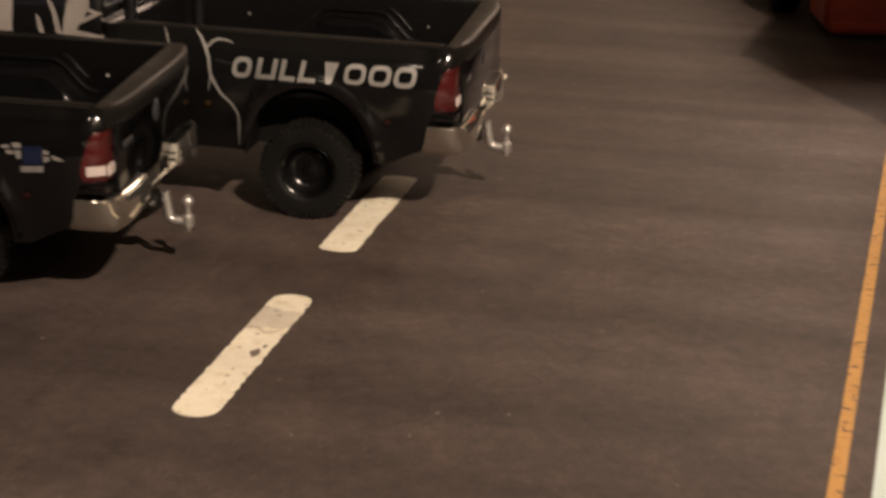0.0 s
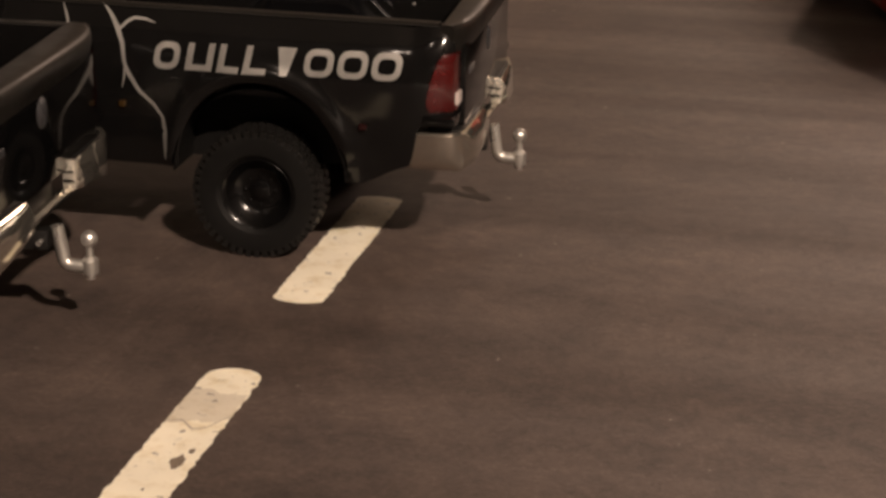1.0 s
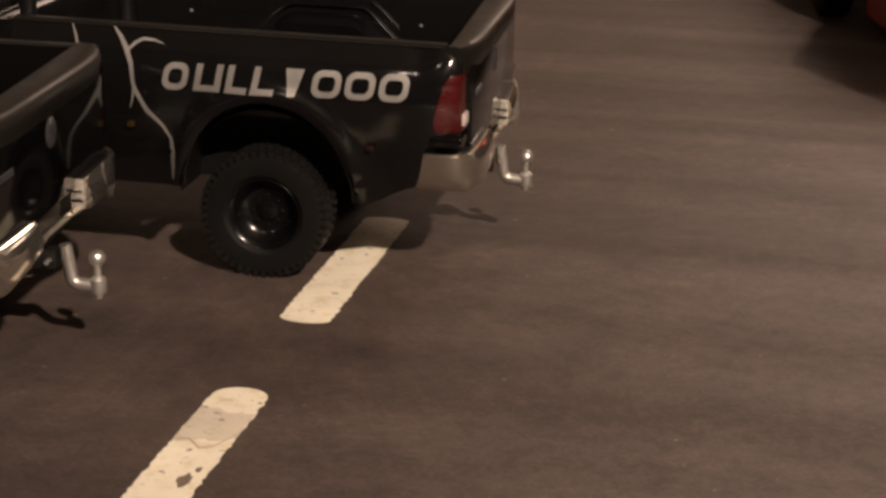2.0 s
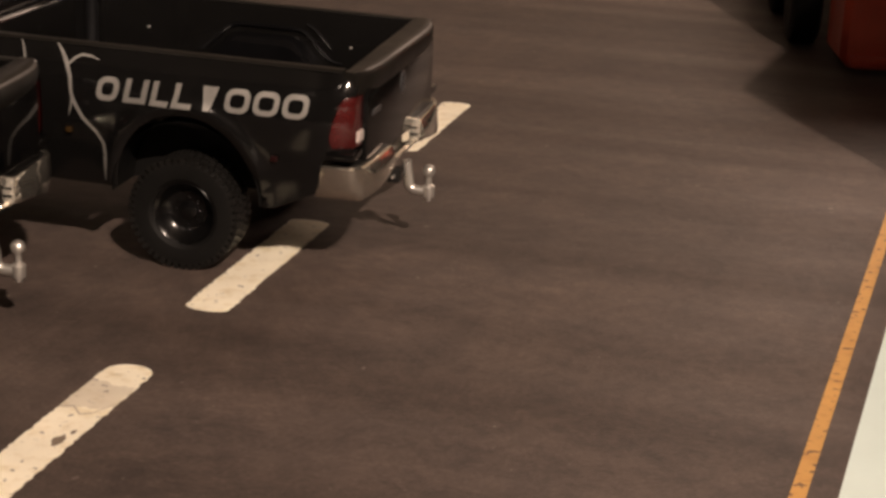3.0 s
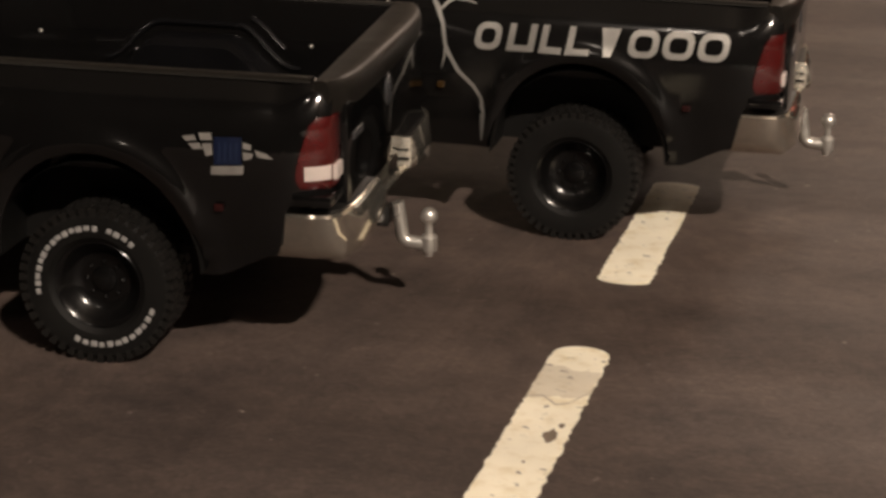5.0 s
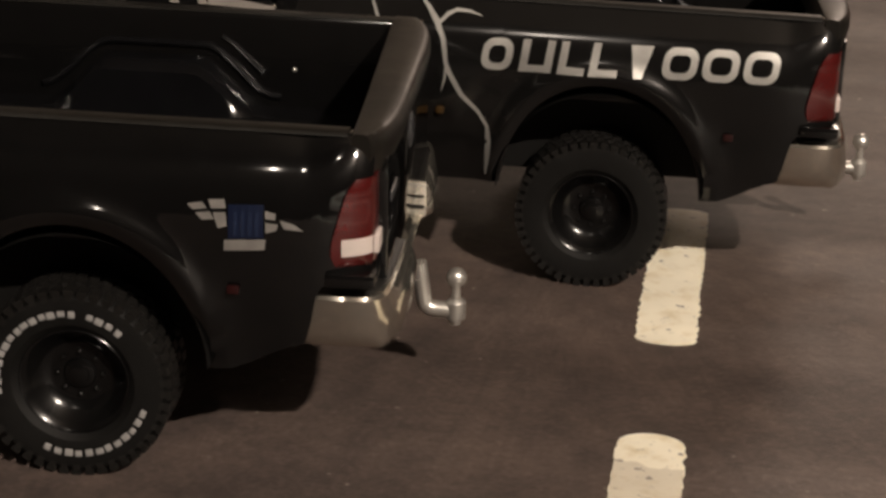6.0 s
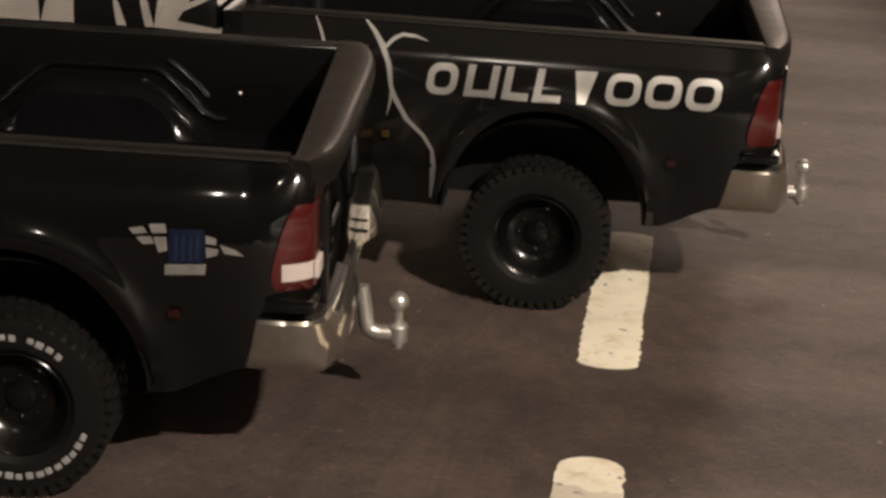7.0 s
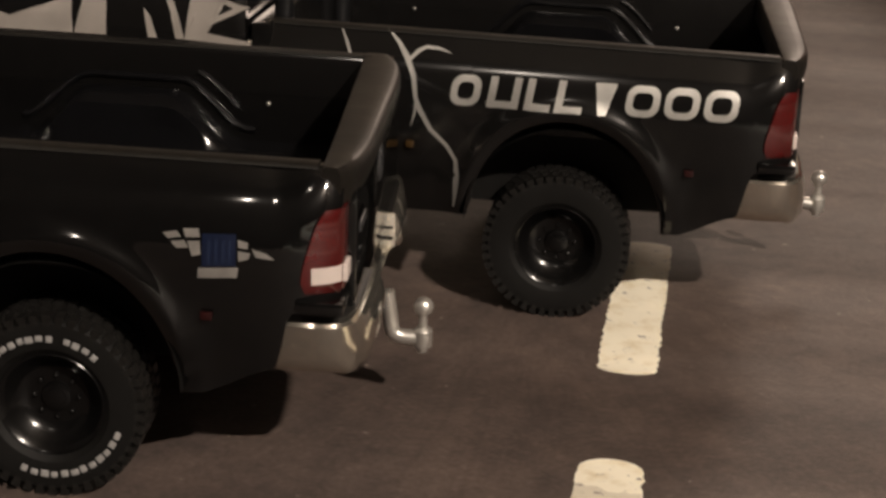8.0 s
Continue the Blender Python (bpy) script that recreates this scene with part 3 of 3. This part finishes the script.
def cab(truck, paint):
    """Crew cab and hood, a smooth lofted shell with dark windows."""
    def sec(x, w0, w1, zb, zt, zw, wt):
        pts = [(w0 * 0.96, zb), (w0, zb + 0.12), (w1, 0.95), (w1 - 0.01, zw - 0.05), (w1 - 0.03, zw), (wt + 0.05, zt - 0.09), (wt - 0.06, zt - 0.012), (0, zt)]
        return [(x, -w, z) for w, z in pts] + [(x, w, z) for w, z in reversed(pts[:-1])]
    rows = [sec(-1.42, 0.93, 0.97, 0.50, 1.86, 1.26, 0.76), sec(-1.47, 0.95, 0.99, 0.50, 1.92, 1.26, 0.80), sec(-2.4, 0.95, 0.995, 0.50, 1.95, 1.27, 0.82), sec(-3.1, 0.95, 0.995, 0.50, 1.93, 1.27, 0.80),
            sec(-3.62, 0.95, 0.99, 0.50, 1.50, 1.28, 0.86), sec(-3.90, 0.95, 0.985, 0.50, 1.33, 1.27, 0.92), sec(-4.9, 0.95, 0.97, 0.52, 1.25, 1.2, 0.88), sec(-5.0, 0.92, 0.94, 0.55, 1.18, 1.12, 0.84)]
    body = part("cab", loft(rows, True), paint, truck, "glossy cab with hood")
    for s in (-1, 1):
        for x0, x1 in ((-2.35, -1.66), (-3.2, -2.45)):
            pts = [(x0 + 0.05, 1.30), (x1, 1.30), (x1 - 0.03, 1.78), (x0 + (0.45 if x0 < -3 else 0.08), 1.78)]
            bm = slab(pts, "y", -0.004, 0.004)
            m = Matrix.Translation((0, s * 0.962, 1.28)) @ Matrix.Rotation(radians(s * 15.5), 4, "X") @ Matrix.Translation((0, 0, -1.28))
            bmesh.ops.transform(bm, matrix=m, verts=bm.verts)
            part("window", bm, GLASS_DARK, body)
        part("side_step", tube([(-1.6, s * 1.0, 0.42), (-1.7, s * 1.05, 0.40), (-3.3, s * 1.05, 0.40), (-3.4, s * 1.0, 0.42)], 0.04), PLASTIC, truck)
    part("marker", boxed(-0.675, -0.64, -1.003, -0.96, 0.735, 0.76, bev=0.006), AMBER, truck, "small amber marker lamp")
    part("marker", boxed(0.572, 0.612, -1.001, -0.985, 0.705, 0.73, bev=0.005), MARKER_RED, truck, "small dark red marker lamp")
    part("chassis", boxed(-4.6, 0.9, -0.42, 0.42, 0.42, 0.62), PLASTIC, truck)
    part("axle", tube([(0, -0.8, 0.366), (0, 0.8, 0.366)], 0.06, 12), PLASTIC, truck)
    part("front_bumper", boxed(-5.12, -4.98, -0.95, 0.95, 0.5, 0.72, bev=0.04), CHROME, truck)


def stack(truck, x, y):
    part("exhaust_pipe", tube([(x, y, FLOOR_Z), (x, y, 1.9), (x + 0.02, y, 2.0), (x + 0.08, y, 2.08)], 0.045, 20), PIPE, truck, "tall glossy upright exhaust pipe")


def cab_w(z):
    """Half width of the cab's skin at its own height z."""
    return float(np.interp(z, [0.95, 1.21, 1.26, 1.85], [0.993, 0.983, 0.963, 0.868]))


def skin_w(x, z):
    """Half width of the standing truck's skin at x and z."""
    z -= raised(x) * smooth_step(0.5, 0.9, z)
    return side_w(x, min(z, RAIL - 0.001)) if x > BED_F else cab_w(z)


def side_print(truck, name, pts, mat, label="", lift=0.0):
    """A thin printed shape on the near side of the body, laid on its skin."""
    bm = bmesh.new()
    f = bm.faces.new([bm.verts.new((p[0], 0, p[1])) for p in pts])
    bmesh.ops.triangulate(bm, faces=[f])
    bmesh.ops.subdivide_edges(bm, edges=bm.edges[:], cuts=3, use_grid_fill=True)
    for v in bm.verts:
        v.co.y = -(skin_w(v.co.x, v.co.z) + 0.005 + lift)
    return part(name, bm, mat, truck, label)


def stroke_print(truck, name, pts, widths, mat, label=""):
    """A tapering printed stroke along a line of (x, z) points."""
    left, right = [], []
    for i, (p, w) in enumerate(zip(pts, widths)):
        a, b = pts[max(0, i - 1)], pts[min(len(pts) - 1, i + 1)]
        d = Vector((b[0] - a[0], b[1] - a[1])).normalized()
        w *= 0.75
        left.append((p[0] - d.y * w / 2, p[1] + d.x * w / 2))
        right.append((p[0] + d.y * w / 2, p[1] - d.x * w / 2))
    return side_print(truck, name, left + right[::-1], mat, label)


def ring_print(truck, x0, x1, z0, z1, th, lean):
    """A plain slanted ring with rounded corners, laid on the skin."""
    def loop(a, b, p, q, r):
        pts = []
        for cx, cz, start in ((b - r, q - r, 0), (a + r, q - r, 90), (a + r, p + r, 180), (b - r, p + r, 270)):
            pts += [(cx + r * math.cos(radians(start + 18 * k)), cz + r * math.sin(radians(start + 18 * k))) for k in range(6)]
        return [(x + lean * (z - z0), z) for x, z in pts]
    outer = loop(x0, x1, z0, z1, 0.048)
    inner = loop(x0 + th, x1 - th, z0 + th, z1 - th, 0.026)
    rows = []
    for k in range(4):
        ring = []
        for (ax, az), (bx, bz) in zip(outer + outer[:1], inner + inner[:1]):
            x, z = ax + (bx - ax) * k / 3, az + (bz - az) * k / 3
            ring.append((x, -(skin_w(x, z) + 0.005), z))
        rows.append(ring)
    part("side_print", loft(rows), SILVER, truck)


def pickup(paint, lettered):
    truck = new("pickup_truck")
    pickup_bed(truck, paint)
    for s in (-1, 1):
        tail_lamp(truck, s, lettered)
    rear_bumper(truck)
    hitch(truck, 0.0 if lettered else 0.035)
    for x in (0.0, -3.96):
        for s in (-1, 1):
            wheel(truck, x, s, lettered)
    cab(truck, paint)
    return truck


printed = pickup(SATIN, False)
tagged(printed, "glossy black model pickup with silver side print on the road", "pickup truck", "model pickups")
printed.matrix_basis = pose(0.052 * K, 0.015 * K, 0, 0, 0, 1.7)
stack(printed, -1.29, -0.735)
stack(printed, -1.29, 0.735)
# silver emblem along the bed side: plain slanted shapes
for x0, x1 in ((-0.490, -0.358), (0.285, 0.432), (0.455, 0.605), (0.628, 0.776)):
    ring_print(printed, x0, x1, 0.988, 1.122, 0.030, 0.14)
for x0 in (-0.322, -0.216, -0.156, -0.021):
    side_print(printed, "side_print", [(x0, 0.988), (x0 + 0.033, 0.988), (x0 + 0.052, 1.122), (x0 + 0.019, 1.122)], SILVER)
for x0, x1 in ((-0.291, -0.214), (-0.125, -0.041), (0.010, 0.099)):
    side_print(printed, "side_print", [(x0, 0.988), (x1, 0.988), (x1 + 0.004, 1.018), (x0 + 0.004, 1.018)], SILVER)
side_print(printed, "side_print", [(0.172, 0.988), (0.208, 0.988), (0.254, 1.122), (0.158, 1.122)], SILVER)
# silver claw strokes
CLAW = [(-0.785, 1.285), (-0.729, 1.231), (-0.686, 1.175), (-0.652, 1.105), (-0.637, 1.007), (-0.617, 0.957), (-0.567, 0.869), (-0.491, 0.795), (-0.450, 0.727), (-0.438, 0.655), (-0.444, 0.580), (-0.455, 0.50)]
stroke_print(printed, "claw_print", CLAW, (0.004, 0.022, 0.034, 0.030, 0.024, 0.030, 0.028, 0.022, 0.020, 0.020, 0.020, 0.010), SILVER, "tapering silver printed stroke")
stroke_print(printed, "claw_print", [(-0.672, 1.172), (-0.640, 1.205), (-0.605, 1.222), (-0.545, 1.218), (-0.49, 1.202)], (0.02, 0.022, 0.020, 0.016, 0.003), SILVER, "tapering silver printed stroke")
stroke_print(printed, "claw_print", [(-0.634, 0.985), (-0.640, 0.935), (-0.655, 0.878)], (0.02, 0.014, 0.003), SILVER, "tapering silver printed stroke")
stroke_print(printed, "claw_print", [(-1.00, 1.285), (-0.965, 1.222), (-0.925, 1.13), (-0.895, 1.03), (-0.875, 0.93)], (0.004, 0.016, 0.018, 0.014, 0.004), SILVER, "tapering silver printed stroke")
# large white graphic on the cab side, in plain shapes
def cab_shape(pts):
    side_print(printed, "cab_print", pts, WHITE_PRINT, "bold white printed shape", 0.004)


cab_shape([(-1.64, 1.60), (-1.50, 1.60), (-1.50, 1.40), (-1.53, 1.335), (-1.585, 1.285), (-1.585, 1.24), (-1.39, 1.21), (-1.39, 1.19), (-1.69, 1.205), (-1.645, 1.30), (-1.64, 1.42)])
cab_shape([(-1.55, 1.405), (-1.45, 1.372), (-1.395, 1.362), (-1.50, 1.312), (-1.57, 1.278), (-1.585, 1.295), (-1.47, 1.352), (-1.555, 1.385)])
cab_shape([(-1.82, 1.46), (-1.765, 1.41), (-1.715, 1.30), (-1.69, 1.205), (-1.73, 1.205), (-1.755, 1.32)])
cab_shape([(-1.88, 1.335), (-1.848, 1.302), (-1.815, 1.205), (-1.857, 1.205)])
cab_shape([(-2.16, 1.42), (-2.12, 1.46), (-2.055, 1.44), (-2.05, 1.205), (-2.20, 1.205), (-2.17, 1.33)])
cab_shape([(-2.60, 1.33), (-2.575, 1.29), (-2.50, 1.268), (-2.41, 1.285), (-2.30, 1.34), (-2.215, 1.36), (-2.205, 1.205), (-2.64, 1.205)])
cab_shape([(-2.60, 1.44), (-2.52, 1.40), (-2.43, 1.43), (-2.30, 1.43), (-2.20, 1.40), (-2.17, 1.47), (-2.29, 1.50), (-2.40, 1.53), (-2.55, 1.50)])
cab_shape([(-2.20, 1.62), (-2.12, 1.62), (-2.10, 1.49), (-2.17, 1.48)])
part("cab_print", ball((-1.40, -0.975, 1.205), 0.014), CHROME, printed)

plain_truck = pickup(BLACK, True)
tagged(plain_truck, "glossy black model pickup with white-lettered tyres on the road", "pickup truck", "model pickups")
plain_truck.matrix_basis = pose(-1.563 * K, -2.239 * K, 0, 0, 0, 5.0)
# winged badge sticker on the bed side, in plain shapes
BADGE = [
    (BLUE_PRINT, [(0.585, 1.015), (0.70, 1.018), (0.70, 0.908), (0.585, 0.902)]),
    (STICKER, [(0.572, 0.897), (0.708, 0.905), (0.703, 0.868), (0.570, 0.860)]),
    (STICKER, [(0.452, 1.012), (0.500, 1.020), (0.515, 1.000), (0.470, 0.994)]),
    (STICKER, [(0.478, 0.985), (0.525, 0.990), (0.540, 0.966), (0.500, 0.962)]),
    (STICKER, [(0.520, 1.028), (0.572, 1.031), (0.578, 1.002), (0.530, 1.000)]),
    (STICKER, [(0.535, 0.988), (0.577, 0.990), (0.581, 0.945), (0.552, 0.936)]),
    (STICKER, [(0.704, 1.000), (0.740, 0.991), (0.738, 0.970), (0.706, 0.974)]),
    (STICKER, [(0.706, 0.962), (0.748, 0.956), (0.742, 0.936), (0.708, 0.926)]),
    (STICKER, [(0.752, 0.972), (0.800, 0.957), (0.830, 0.935), (0.766, 0.942)]),
]
for mat, shape in BADGE:
    side_print(plain_truck, "sticker", [(x - 0.005, z + 0.022) for x, z in shape], mat)


for x in (0.608, 0.632, 0.656, 0.678):
    side_print(plain_truck, "sticker_bar", [(x - 0.012, 0.935), (x + 0.001, 0.935), (x + 0.003, 1.018), (x - 0.010, 1.018)], PALE_BLUE, "", 0.003)


# ---- vehicles standing beyond ----
def far_truck(name, paint, z0, belly, tops, label, reach, axles):
    """A plain model truck, its near end at the origin, its length along y; behind the near end its belly is higher."""
    truck = new(name)
    rows = []
    for (y, w), z1 in zip(((-0.3, 0.93), (-0.24, 0.99), (0.52, 1.0), (0.60, 1.0), (2.3, 0.98), (4.6, 0.98), (4.9, 0.96), (5.6, 0.94)), tops):
        zb = z0 if y < 0.55 else belly
        sec = [(-w + 0.08, zb), (-w, zb + 0.08), (-w, (zb + z1) / 2), (-w + 0.03, z1 - 0.12), (-w + 0.14, z1), (w - 0.14, z1), (w - 0.03, z1 - 0.12), (w, (zb + z1) / 2), (w, zb + 0.08), (w - 0.08, zb), (-w + 0.08, zb)]
        rows.append([(x, y, z) for x, z in sec])
    part("truck_body", loft(rows, True), paint, truck, label)
    part("chassis", boxed(-0.5, 0.5, 0.3, 5.3, 0.3, belly + 0.02, bev=0.02), PLASTIC, truck)
    part("bumper", boxed(-0.9, 0.9, -0.34, -0.28, z0 + 0.02, z0 + 0.12, bev=0.02), paint, truck)
    for y in axles:
        part("axle", tube([(-0.8, y, 0.366), (0.8, y, 0.366)], 0.05, 10), PLASTIC, truck)
        for s in (-1, 1):
            h = 0.15
            w = part("wheel", lathe([(0.2, -h), (0.3, -h * 1.02), (0.36, -h * 0.8), (0.366, 0), (0.36, h * 0.8), (0.3, h * 1.02), (0.2, h)], 40), RUBBER, truck)
            part("rim", lathe([(0.2, -h * 0.95), (0.15, -h * 0.7), (0.05, -h * 0.75), (0.0005, -h * 0.75)], 30), BLACK, w)
            w.matrix_basis = Matrix.Translation(Vector((s * reach, y, 0.366)) * K) @ Matrix.Rotation(radians(-90 if s < 0 else 90), 4, "Z")
    return truck


red = far_truck("red_truck", RED, 0.08, 0.78, (1.05, 1.3, 2.3, 2.35, 2.35, 2.35, 2.35, 2.2), "glossy red painted body", 1.16, (1.27, 2.91, 4.6))
tagged(red, "red model truck parked at the road edge", "truck")
red.matrix_basis = pose(4.37 * K, 6.87 * K, 0, 0, 0, 11)
van = far_truck("grey_van", GREY, 0.28, 0.45, (2.3, 2.38, 2.38, 2.38, 2.38, 2.38, 2.35, 2.2), "satin grey painted body", 0.83, (1.3, 4.3))
tagged(van, "tall grey model van parked beside the road", "van")
van.matrix_basis = pose(5.275 * K, 2.81 * K, 0, 0, 0, -5.5)
